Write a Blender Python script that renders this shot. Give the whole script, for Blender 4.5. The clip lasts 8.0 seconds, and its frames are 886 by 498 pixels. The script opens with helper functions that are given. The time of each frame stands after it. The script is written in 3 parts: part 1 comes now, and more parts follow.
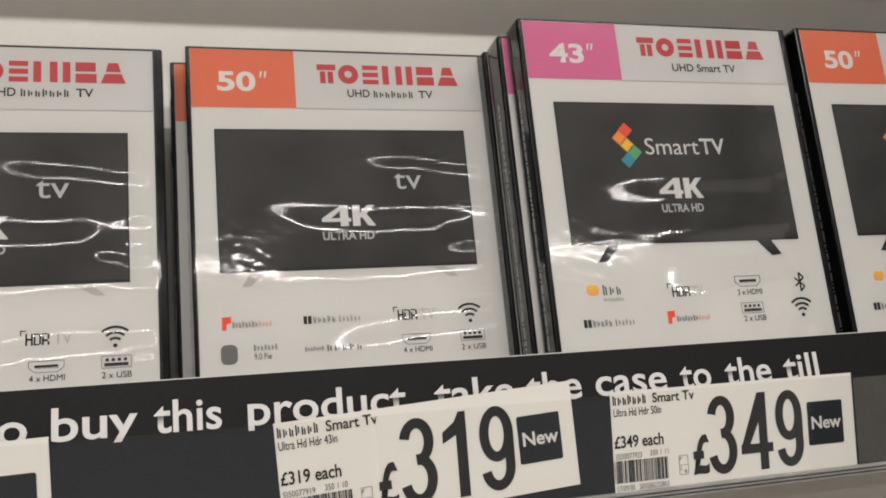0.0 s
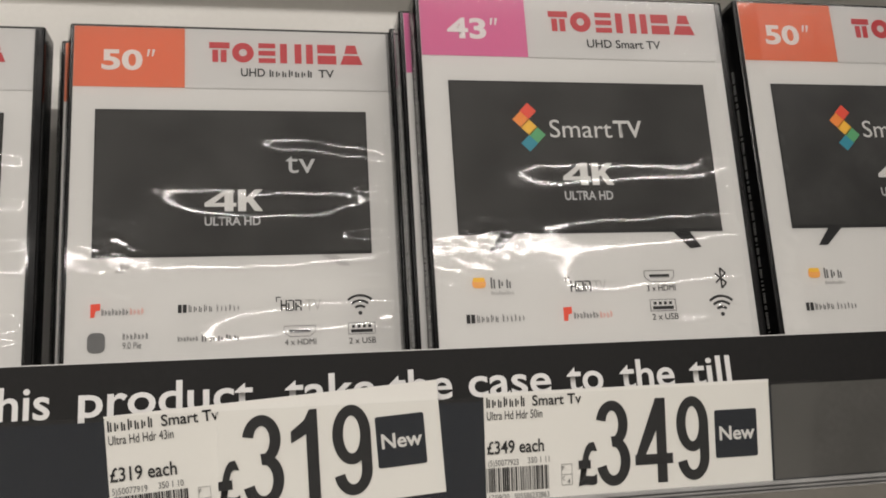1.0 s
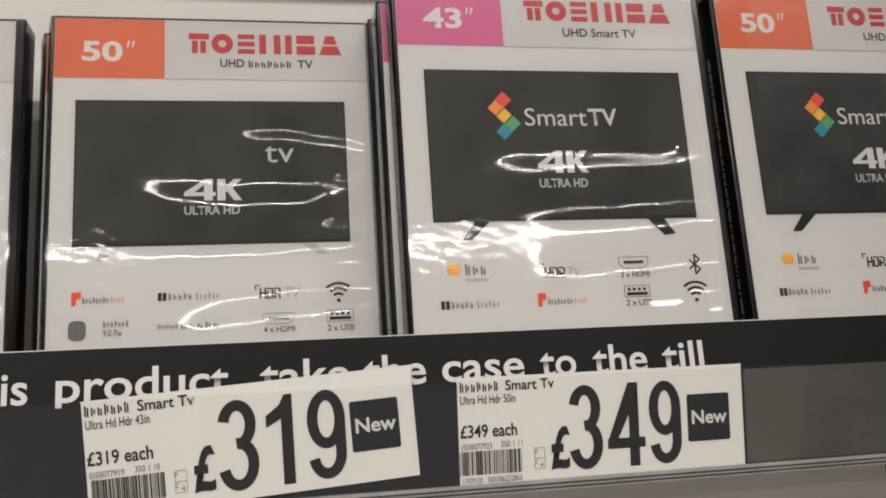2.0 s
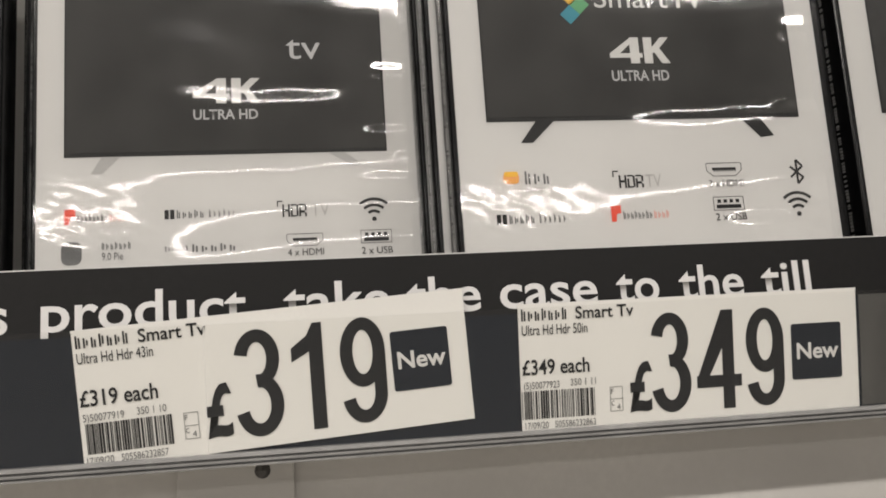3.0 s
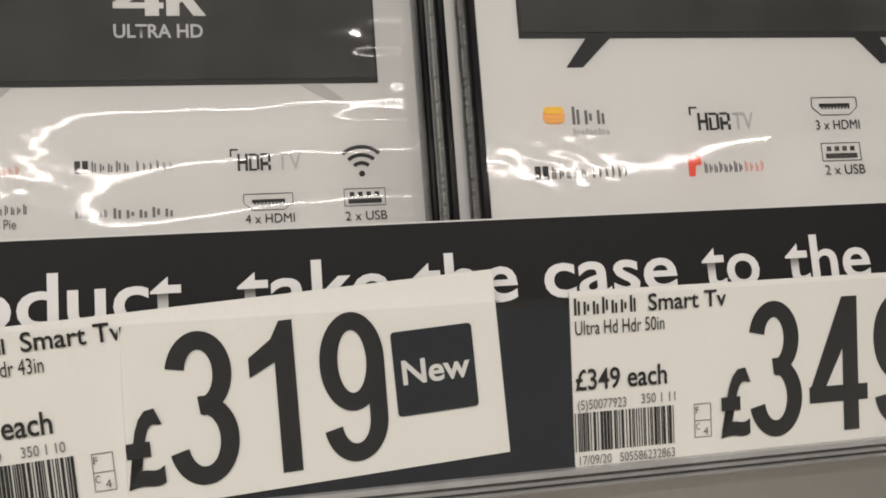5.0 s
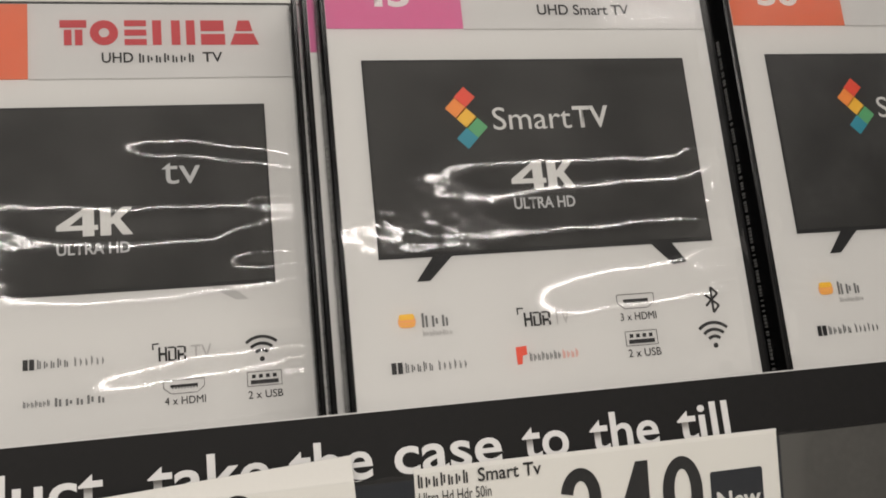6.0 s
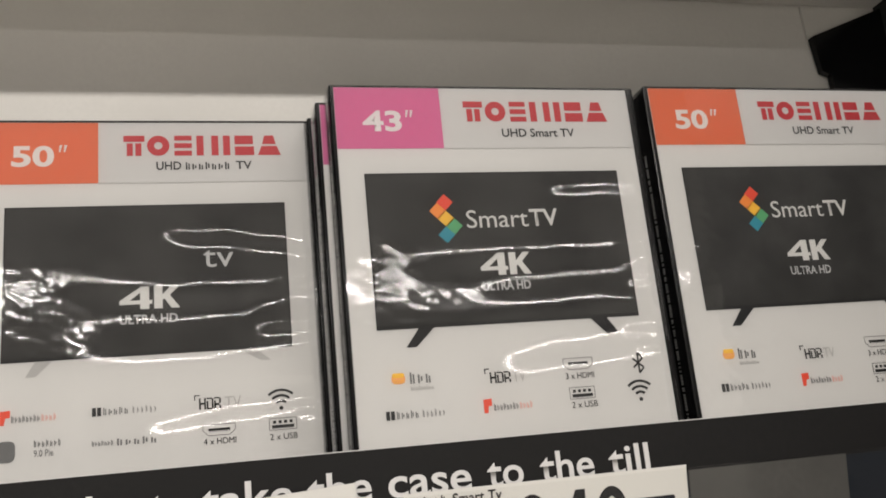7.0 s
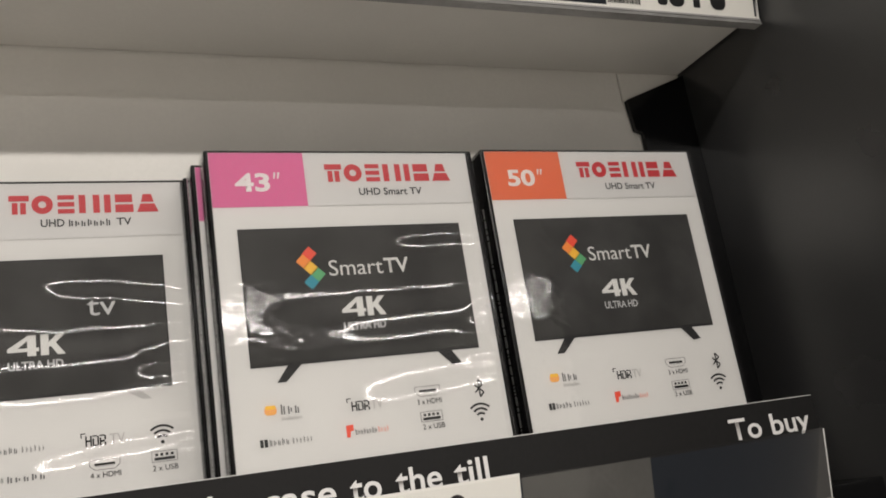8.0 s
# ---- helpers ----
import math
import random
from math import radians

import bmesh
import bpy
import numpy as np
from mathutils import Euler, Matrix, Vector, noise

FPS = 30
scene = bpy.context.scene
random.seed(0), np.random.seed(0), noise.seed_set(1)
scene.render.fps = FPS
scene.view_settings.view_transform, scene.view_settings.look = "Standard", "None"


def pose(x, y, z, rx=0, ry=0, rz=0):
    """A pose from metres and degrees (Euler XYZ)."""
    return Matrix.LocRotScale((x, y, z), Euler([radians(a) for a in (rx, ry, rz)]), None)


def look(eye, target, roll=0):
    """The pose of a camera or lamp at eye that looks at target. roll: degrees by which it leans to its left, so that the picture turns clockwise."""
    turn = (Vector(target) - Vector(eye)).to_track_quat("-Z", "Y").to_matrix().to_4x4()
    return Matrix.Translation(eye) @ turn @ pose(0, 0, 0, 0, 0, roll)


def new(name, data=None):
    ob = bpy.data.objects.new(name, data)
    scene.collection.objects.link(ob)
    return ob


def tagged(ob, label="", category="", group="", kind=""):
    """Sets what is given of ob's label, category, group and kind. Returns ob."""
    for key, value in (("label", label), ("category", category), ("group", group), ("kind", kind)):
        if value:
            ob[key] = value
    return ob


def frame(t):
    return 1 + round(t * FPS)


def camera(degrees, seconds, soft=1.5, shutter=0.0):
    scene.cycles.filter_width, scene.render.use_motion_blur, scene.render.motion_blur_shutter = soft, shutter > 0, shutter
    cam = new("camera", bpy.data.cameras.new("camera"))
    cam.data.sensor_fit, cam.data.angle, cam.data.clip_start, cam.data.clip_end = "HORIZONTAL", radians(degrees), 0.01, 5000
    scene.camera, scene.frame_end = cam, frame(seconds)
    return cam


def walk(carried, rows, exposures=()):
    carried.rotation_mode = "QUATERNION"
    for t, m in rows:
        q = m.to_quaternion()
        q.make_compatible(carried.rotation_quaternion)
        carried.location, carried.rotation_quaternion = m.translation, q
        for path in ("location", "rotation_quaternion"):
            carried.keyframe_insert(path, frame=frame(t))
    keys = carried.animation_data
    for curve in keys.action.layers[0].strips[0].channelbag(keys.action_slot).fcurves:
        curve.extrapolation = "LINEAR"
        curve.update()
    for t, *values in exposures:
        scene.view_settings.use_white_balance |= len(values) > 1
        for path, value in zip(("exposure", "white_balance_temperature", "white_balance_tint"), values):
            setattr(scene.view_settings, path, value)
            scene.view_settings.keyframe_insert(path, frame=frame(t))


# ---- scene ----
cam = camera(53.4, 8.0, soft=1.8)
PATH = [
    (0, (-0.013, -0.029, 1.495), (0.539, 1.843, 1.93), -5.5),
    (0.5, (0.046, -0.024, 1.49), (0.44, 1.884, 1.945), -3.7),
    (1, (0.065, -0.024, 1.492), (0.451, 1.889, 1.927), -3.6),
    (1.5, (0.081, -0.031, 1.485), (0.467, 1.88, 1.929), -3.7),
    (2, (0.075, -0.029, 1.488), (0.451, 1.89, 1.911), -3.8),
    (2.2, (0.072, -0.01, 1.477), (0.426, 1.911, 1.904), -3.7),
    (3.3, (0.076, 0.045, 1.485), (0.382, 1.997, 1.793), -3.8),
    (3.5, (0.071, 0.071, 1.484), (0.373, 2.023, 1.798), -3.8),
    (4, (0.065, 0.124, 1.492), (0.364, 2.086, 1.735), -4.0),
    (5.3, (0.082, 0.086, 1.5), (0.485, 2.028, 1.757), -4.6),
    (5.5, (0.086, 0.074, 1.505), (0.497, 2.01, 1.799), -5.2),
    (6, (0.095, 0.039, 1.52), (0.544, 1.949, 1.906), -5.9),
    (6.5, (0.091, 0.002, 1.512), (0.538, 1.887, 2.008), -5.6),
    (7, (0.077, -0.033, 1.514), (0.577, 1.84, 2.008), -5.8),
    (7.5, (0.067, -0.068, 1.515), (0.699, 1.757, 2.038), -7.1),
    (8, (0.064, -0.085, 1.508), (0.853, 1.679, 2.024), -9.1),
]
walk(cam, [(t, look(eye, target, roll)) for t, eye, target, roll in PATH],
     exposures=[(0.0, -0.72), (1.0, -0.77), (2.2, -0.78), (3.3, -0.70), (4.2, -0.75), (5.3, -0.72), (6.0, -0.74), (7.0, -0.68), (8.0, -0.58)])

# ---- light: rows of ceiling lamps in a closed shop ----
world = bpy.data.worlds.new("world")
scene.world = world
world.use_nodes = True
world.node_tree.nodes["Background"].inputs[0].default_value = (0.5, 0.5, 0.5, 1)
world.node_tree.nodes["Background"].inputs[1].default_value = 0.05
CEILING = 3.9
LAMPS = []


def lamp_row(x, y, length, width, watts, tint=(1.0, 0.945, 0.89)):
    data = bpy.data.lights.new("ceiling_lamp", "AREA")
    data.shape, data.size, data.size_y, data.energy, data.color = "RECTANGLE", length, width, watts, tint
    ob = new("ceiling_lamp", data)
    ob.matrix_world = pose(x, y, CEILING - 0.09)
    LAMPS.append((x, y, length, width))


lamp_row(-1.6, -3.3, 10.6, 0.24, 640)
lamp_row(-1.6, -2.04, 10.6, 0.2, 90)
lamp_row(0.0, -9.7, 12.0, 0.18, 620)


# ---- materials ----
def material(name, colour, rough=0.5, metal=0.0, grain=0.0, grain_size=400.0, bump=0.0, stain=0.0, stain_size=18.0, coat=0.0, spec=0.5):
    """A principled surface with fine grain and broader stains, in metres."""
    m = bpy.data.materials.new(name)
    m.use_nodes = True
    nt = m.node_tree
    b = nt.nodes["Principled BSDF"]
    b.inputs["Roughness"].default_value, b.inputs["Metallic"].default_value = rough, metal
    b.inputs["Specular IOR Level"].default_value = spec
    b.inputs["Coat Weight"].default_value = coat
    co = nt.nodes.new("ShaderNodeTexCoord").outputs["Object"]

    def noise_at(scale, detail):
        n = nt.nodes.new("ShaderNodeTexNoise")
        n.inputs["Scale"].default_value, n.inputs["Detail"].default_value = scale, detail
        nt.links.new(co, n.inputs["Vector"])
        return n.outputs["Fac"]

    last = None
    for fac, amount in ((noise_at(grain_size, 3), grain), (noise_at(stain_size, 4), stain)):
        mix = nt.nodes.new("ShaderNodeMix")
        mix.data_type, mix.blend_type = "RGBA", "MIX"
        ramp = nt.nodes.new("ShaderNodeMapRange")
        ramp.inputs["From Min"].default_value, ramp.inputs["From Max"].default_value = 0.35, 0.65
        nt.links.new(fac, ramp.inputs["Value"])
        nt.links.new(ramp.outputs["Result"], mix.inputs["Factor"])
        if last is None:
            mix.inputs["A"].default_value = (*colour, 1)
        else:
            nt.links.new(last, mix.inputs["A"])
        mix.inputs["B"].default_value = (*[c * (1 - amount) for c in colour], 1)
        last = mix.outputs["Result"]
    nt.links.new(last, b.inputs["Base Color"])
    if stain:
        r = nt.nodes.new("ShaderNodeMapRange")
        r.inputs["To Min"].default_value, r.inputs["To Max"].default_value = max(rough - 0.1, 0.02), min(rough + 0.12, 1)
        nt.links.new(noise_at(stain_size * 1.7, 5), r.inputs["Value"])
        nt.links.new(r.outputs["Result"], b.inputs["Roughness"])
    if bump:
        n = nt.nodes.new("ShaderNodeBump")
        n.inputs["Strength"].default_value, n.inputs["Distance"].default_value = 0.6, bump
        nt.links.new(noise_at(grain_size, 4), n.inputs["Height"])
        nt.links.new(n.outputs["Normal"], b.inputs["Normal"])
    return m


def clear_film(name, rough, ior=1.45):
    """Thin clear plastic: lets everything through but for its own reflection."""
    m = bpy.data.materials.new(name)
    m.use_nodes = True
    nt = m.node_tree
    nt.nodes.clear()
    out, mix = nt.nodes.new("ShaderNodeOutputMaterial"), nt.nodes.new("ShaderNodeMixShader")
    clear, gloss, fres = nt.nodes.new("ShaderNodeBsdfTransparent"), nt.nodes.new("ShaderNodeBsdfGlossy"), nt.nodes.new("ShaderNodeFresnel")
    clear.inputs["Color"].default_value = (0.95, 0.95, 0.94, 1)
    gloss.inputs["Roughness"].default_value, fres.inputs["IOR"].default_value = rough, ior
    nt.links.new(fres.outputs[0], mix.inputs[0])
    nt.links.new(clear.outputs[0], mix.inputs[1])
    nt.links.new(gloss.outputs[0], mix.inputs[2])
    nt.links.new(mix.outputs[0], out.inputs[0])
    return m


PAPER = material("white_card", (0.64, 0.63, 0.615), 0.6, grain=0.03, stain=0.03)
LABEL = material("label_paper", (0.80, 0.785, 0.745), 0.7, grain=0.05, grain_size=900, bump=0.00004, stain=0.03)
ORANGE = material("orange_ink", (0.68, 0.145, 0.05), 0.5, grain=0.05, stain=0.06)
PINK = material("pink_ink", (0.62, 0.125, 0.30), 0.5, grain=0.05, stain=0.06)
RED = material("red_ink", (0.47, 0.016, 0.026), 0.5, grain=0.05)
INK = material("dark_ink", (0.018, 0.018, 0.019), 0.5, grain=0.1, spec=0.2)
GREY_INK = material("grey_ink", (0.16, 0.16, 0.16), 0.5, grain=0.1, spec=0.2)
PALE_INK = material("pale_ink", (0.45, 0.44, 0.43), 0.5, grain=0.1)
SALMON = material("salmon_ink", (0.75, 0.36, 0.30), 0.5, grain=0.1)
HEADER = material("pale_grey_ink", (0.585, 0.575, 0.565), 0.55, grain=0.03, stain=0.04)
WHITE_INK = material("white_ink", (0.68, 0.67, 0.65), 0.5, grain=0.03)
BAND_INK = material("off_white_ink", (0.72, 0.71, 0.70), 0.5, grain=0.05, stain=0.05)
SILVER_INK = material("silver_ink", (0.55, 0.55, 0.55), 0.5, grain=0.08)
# dark print lifted and mottled: the sleeve's reflected haze is painted in
SCREEN = material("hazed_printed_screen", (0.052, 0.051, 0.049), 0.5, grain=0.12, stain=0.5, stain_size=38, spec=0.2)
SCREEN_EDGE = material("printed_screen_edge", (0.022, 0.022, 0.022), 0.5, grain=0.1, spec=0.2)
DISC = material("pale_orange_ink", (0.85, 0.40, 0.13), 0.5, grain=0.08)
YELLOW = material("yellow_ink", (0.85, 0.50, 0.04), 0.5, grain=0.05)
AMBER = material("amber_ink", (0.82, 0.28, 0.04), 0.5, grain=0.05)
SCARLET = material("scarlet_ink", (0.75, 0.07, 0.03), 0.5, grain=0.05)
GREEN = material("green_ink", (0.10, 0.38, 0.16), 0.5, grain=0.05)
TEAL = material("teal_ink", (0.02, 0.27, 0.36), 0.5, grain=0.05)
SHELL = material("black_plastic", (0.006, 0.006, 0.0065), 0.17, grain=0.15, bump=0.00003, stain=0.25, stain_size=40, spec=0.28)
BAND = material("black_printed_band", (0.013, 0.0125, 0.0125), 0.55, grain=0.2, stain=0.15, spec=0.2)
NAVY = material("navy_holder", (0.018, 0.022, 0.030), 0.4, grain=0.3, grain_size=2500, stain=0.15, spec=0.2)
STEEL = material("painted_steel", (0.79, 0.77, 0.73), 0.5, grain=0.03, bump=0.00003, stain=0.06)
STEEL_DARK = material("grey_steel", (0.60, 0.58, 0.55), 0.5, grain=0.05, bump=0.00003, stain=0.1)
PANEL = material("black_laminate", (0.026, 0.026, 0.027), 0.30, grain=0.08, bump=0.00002, stain=0.25, stain_size=9, spec=0.95)
FIXING = material("dark_bolt_steel", (0.10, 0.095, 0.09), 0.4, metal=0.8, grain=0.2)
PLASTER = material("shop_wall", (0.55, 0.54, 0.52), 0.8, grain=0.05, stain=0.08, stain_size=2)
DIM = material("far_wall", (0.30, 0.295, 0.285), 0.8, grain=0.05, stain=0.2, stain_size=1.5)
TILES = material("shop_floor", (0.36, 0.345, 0.32), 0.4, grain=0.06, stain=0.1, stain_size=3)
CEIL = material("shop_ceiling", (0.30, 0.30, 0.30), 0.9, grain=0.05, stain=0.06, stain_size=2)
FOOT = material("hazy_plastic", (0.36, 0.355, 0.35), 0.22, grain=0.1, stain=0.25, stain_size=60)
SEAM = material("clear_edge", (0.75, 0.74, 0.71), 0.3, grain=0.1)
# grey of the shop mirrored in the holder cover, put into a colour
REFLECTION_GREY = material("cover_reflection_grey", (0.10, 0.097, 0.092), 0.5, grain=0.15, stain=0.3, stain_size=25)
FILM = clear_film("sleeve_film", 0.055, 1.9)
SPINE_FILM = clear_film("spine_film", 0.14, 2.2)
CLEAR = clear_film("clear_plastic", 0.06, 1.4)


# ---- mesh helpers ----
def mesh_of(name, bm, mat):
    me = bpy.data.meshes.new(name)
    bmesh.ops.recalc_face_normals(bm, faces=bm.faces)
    bm.to_mesh(me)
    bm.free()
    me.materials.append(mat)
    return me


def part(name, bm, mat, parent, label=""):
    ob = new(name, mesh_of(name, bm, mat))
    ob.parent = parent
    return tagged(ob, label)


def thing(name, at, label, category, group="", kind=""):
    ob = new(name)
    ob.empty_display_size = 0.02
    ob.matrix_world = at
    return tagged(ob, label, category, group, kind)


def box(x0, x1, y0, y1, z0, z1, bevel=0.0, segments=2):
    bm = bmesh.new()
    bmesh.ops.create_cube(bm, size=1, matrix=Matrix.LocRotScale(((x0 + x1) / 2, (y0 + y1) / 2, (z0 + z1) / 2), None, (x1 - x0, y1 - y0, z1 - z0)))
    if bevel:
        bmesh.ops.bevel(bm, geom=bm.edges[:], offset=bevel, segments=segments, affect="EDGES", profile=0.6)
    return bm


def profile(points, x0, x1):
    """A closed outline in (y, z), drawn out along x."""
    bm = bmesh.new()
    a = [bm.verts.new((x0, y, z)) for y, z in points]
    b = [bm.verts.new((x1, y, z)) for y, z in points]
    bm.faces.new(a), bm.faces.new(b[::-1])
    for i in range(len(a)):
        j = (i + 1) % len(a)
        bm.faces.new((a[i], b[i], b[j], a[j]))
    return bm


def plate(outlines, y0, thick=0.00012, lift=0.0):
    """Flat pieces in the xz plane, each an outline, with a little thickness towards -y."""
    bm = bmesh.new()
    for k, pts in enumerate(outlines):
        a = [bm.verts.new((u, y0 - thick - k * lift, v)) for u, v in pts]
        b = [bm.verts.new((u, y0, v)) for u, v in pts]
        bm.faces.new(a)
        for i in range(len(a)):
            j = (i + 1) % len(a)
            bm.faces.new((a[i], b[i], b[j], a[j]))
    return bm


def rect(u0, u1, v0, v1):
    return [(u0, v0), (u1, v0), (u1, v1), (u0, v1)]


def rounded(u0, u1, v0, v1, r, n=4):
    pts = []
    for cu, cv, a0 in ((u1 - r, v1 - r, 0), (u0 + r, v1 - r, 90), (u0 + r, v0 + r, 180), (u1 - r, v0 + r, 270)):
        for i in range(n + 1):
            a = radians(a0 + 90 * i / n)
            pts.append((cu + r * math.cos(a), cv + r * math.sin(a)))
    return pts


def ring(cu, cv, r0, r1, a0, a1, n=12):
    out = [(cu + r1 * math.cos(radians(a0 + (a1 - a0) * i / n)), cv + r1 * math.sin(radians(a0 + (a1 - a0) * i / n))) for i in range(n + 1)]
    return out + [(cu + r0 * math.cos(radians(a1 + (a0 - a1) * i / n)), cv + r0 * math.sin(radians(a1 + (a0 - a1) * i / n))) for i in range(n + 1)]


def oval(cu, cv, ru, rv, t, a0, a1, n=26):
    """A stroke t wide along part of an ellipse."""
    turn = [radians(a0 + (a1 - a0) * i / n) for i in range(n + 1)]
    return [(cu + ru * math.cos(a), cv + rv * math.sin(a)) for a in turn] + [(cu + (ru - t) * math.cos(a), cv + (rv - t) * math.sin(a)) for a in turn[::-1]]


def big_digit(digit, u0, u1, v0, v1):
    """Tall narrow bold figures of the price."""
    w, h, cu, t = u1 - u0, v1 - v0, (u0 + u1) / 2, 0.0036
    if digit == "1":
        return [[(u1 - t - 0.0003, v0), (u1, v0), (u1, v1), (u1 - 0.0026, v1), (u1 - 0.0044, v1 - 0.0034), (u0, v1 - 0.0066), (u0, v1 - 0.0105), (u1 - t - 0.0003, v1 - 0.0080)]]
    if digit == "4":
        a, b = u0 + 0.58 * w, u0 + 0.84 * w
        return [rect(a, b, v0, v1), rect(u0, u1, v0 + 0.22 * h, v0 + 0.34 * h), [(u0, v0 + 0.30 * h), (u0 + 0.24 * w, v0 + 0.30 * h), (b, v0 + 0.86 * h), (b - 0.0002, v1), (a, v1)]]
    if digit == "9":
        return [oval(cu, v1 - 0.33 * h, w / 2, 0.33 * h, t, 0, 359.9, 36), rect(u1 - t, u1, v0 + 0.28 * h, v1 - 0.33 * h), oval(cu, v0 + 0.28 * h, w / 2, 0.28 * h, t, -168, 1, 30)]
    if digit == "3":
        return [oval(cu - 0.01 * w, v1 - 0.275 * h, 0.47 * w, 0.275 * h, t, 168, -88, 32), oval(cu, v0 + 0.29 * h, w / 2, 0.29 * h, t, 96, -166, 32)]


def raw_text(words, bold):
    data = bpy.data.curves.new("lettering", "FONT")
    data.body, data.size, data.offset, data.resolution_u = words, 1.0, bold, 4
    ob = new("lettering", data)
    me = bpy.data.meshes.new_from_object(ob.evaluated_get(bpy.context.evaluated_depsgraph_get()))
    bpy.data.objects.remove(ob)
    bpy.data.curves.remove(data)
    return me


CAP = {}


def lettering(words, u0, u1, base, cap, y0, mat, parent, bold=0.0, skew=0.0, name="lettering", exact=False):
    """Words from u0 to u1 on the line v = base, with capitals cap high, facing -y."""
    if bold not in CAP:
        ref = raw_text("H", bold)
        zs = [p.co.y for p in ref.vertices]
        CAP[bold] = (min(zs), max(zs))
    low, high = CAP[bold]
    me = raw_text(words, bold)
    xs = [p.co.x for p in me.vertices]
    if exact:
        low, high = min(p.co.y for p in me.vertices), max(p.co.y for p in me.vertices)
    a, b, k = min(xs), max(xs), cap / (high - low)
    for p in me.vertices:
        v = (p.co.y - low) * k
        p.co = (u0 + (p.co.x - a) * (u1 - u0) / (b - a) + skew * v, y0, base + v)
    me.flip_normals()
    me.materials.append(mat)
    ob = new(name, me)
    ob.parent = parent
    return ob


def word_bars(n, u0, u1, v0, v1, gap=0.25):
    """A word that cannot be shown in letters: two thin plain bars for each letter, one a little shorter."""
    step, h, out = (u1 - u0) / n, v1 - v0, []
    for i in range(n):
        a, w = u0 + i * step, (1 - gap) * step
        top = v1 - (0.22 * h if i % 3 else 0)
        out += [rect(a, a + 0.36 * w, v0, top), rect(a + 0.60 * w, a + 0.94 * w, v0 + (0.2 * h if i % 2 else 0), top - 0.18 * h)]
    return out


def mark_4k(u0, u1, v0, v1):
    """A wide pointed figure and letter cut from slabs."""
    w, h = u1 - u0, v1 - v0
    shapes = ([(0, 0.22), (0.54, 0.22), (0.54, 0.39), (0, 0.39)], [(0, 0.39), (0.17, 0.39), (0.36, 0.78), (0.36, 1)], [(0.34, 0), (0.49, 0), (0.49, 1), (0.34, 1)],
              [(0.57, 0), (0.71, 0), (0.71, 1), (0.57, 1)], [(0.71, 0.38), (0.80, 0.50), (1.0, 1), (0.86, 1), (0.71, 0.62)], [(0.71, 0.55), (0.86, 0), (1.0, 0), (0.82, 0.62)])
    return [[(u0 + a * w, v0 + b * h) for a, b in pts] for pts in shapes]


def square_letters(u0, u1, v0, v1):
    """H, D and R in square strokes."""
    w, h, out = (u1 - u0) / 3.24, v1 - v0, []
    t = 0.24 * w

    def r(k, a, b, c, d):
        out.append(rect(u0 + k * 1.12 * w + a, u0 + k * 1.12 * w + b, v0 + c, v0 + d))

    r(0, 0, t, 0, h), r(0, w - t, w, 0, h), r(0, t, w - t, 0.42 * h, 0.60 * h)
    r(1, 0, t, 0, 0.72 * h), r(1, 0, w - t, h - 0.8 * t, h), r(1, t, w - t, 0, 0.8 * t), r(1, w - t, w, 0.5 * t, h - 0.5 * t)
    r(2, 0, t, 0, 0.72 * h), r(2, 0, w - t, h - 0.8 * t, h), r(2, w - t, w, 0.5 * h, h - 0.5 * t), r(2, t, w - t, 0.30 * h, 0.48 * h), r(2, w - t, w, 0, 0.3 * h)
    return out


def strokes(points, t):
    out = []
    for a, b in zip(points, points[1:]):
        a, b = Vector(a), Vector(b)
        n = Vector((-(b - a).y, (b - a).x)).normalized() * t / 2
        out.append([tuple(a + n), tuple(a - n), tuple(b - n), tuple(b + n)])
    return out


def name_shapes(u0, u1, v0, v1):
    """The maker's name as seven plain upright shapes."""
    w, h, out = (u1 - u0), (v1 - v0), []

    def r(a, b, c, d):
        out.append(rect(u0 + a * w, u0 + b * w, v0 + c * h, v0 + d * h))

    r(0.0, 0.13, 0.70, 1), r(0.02, 0.057, 0.0, 0.62), r(0.073, 0.11, 0.0, 0.62)
    out.append(ring(u0 + 0.215 * w, v0 + 0.5 * h, 0.026 * w, 0.07 * w, 0, 359.9, 20))
    r(0.315, 0.425, 0.76, 1), r(0.315, 0.425, 0.38, 0.62), r(0.315, 0.425, 0.0, 0.24)
    r(0.455, 0.50, 0, 1), r(0.55, 0.595, 0, 1)
    r(0.625, 0.67, 0, 1)
    r(0.70, 0.82, 0.56, 1), r(0.70, 0.825, 0, 0.44)
    out.append([(u0 + 0.85 * w, v0), (u0 + w, v0), (u0 + 0.975 * w, v0 + 0.46 * h), (u0 + 0.875 * w, v0 + 0.46 * h)])
    out.append([(u0 + 0.88 * w, v0 + 0.56 * h), (u0 + 0.97 * w, v0 + 0.56 * h), (u0 + 0.955 * w, v1), (u0 + 0.895 * w, v1)])
    return out


# ---- structure: bay, shelves, shop ----
BACK = 0.368


def structure(name, bm, mat, label, parent=None):
    ob = new(name, mesh_of(name, bm, mat))
    if parent:
        ob.parent = parent
    return tagged(ob, label, "" if parent else name.split("_")[0], kind="structure")


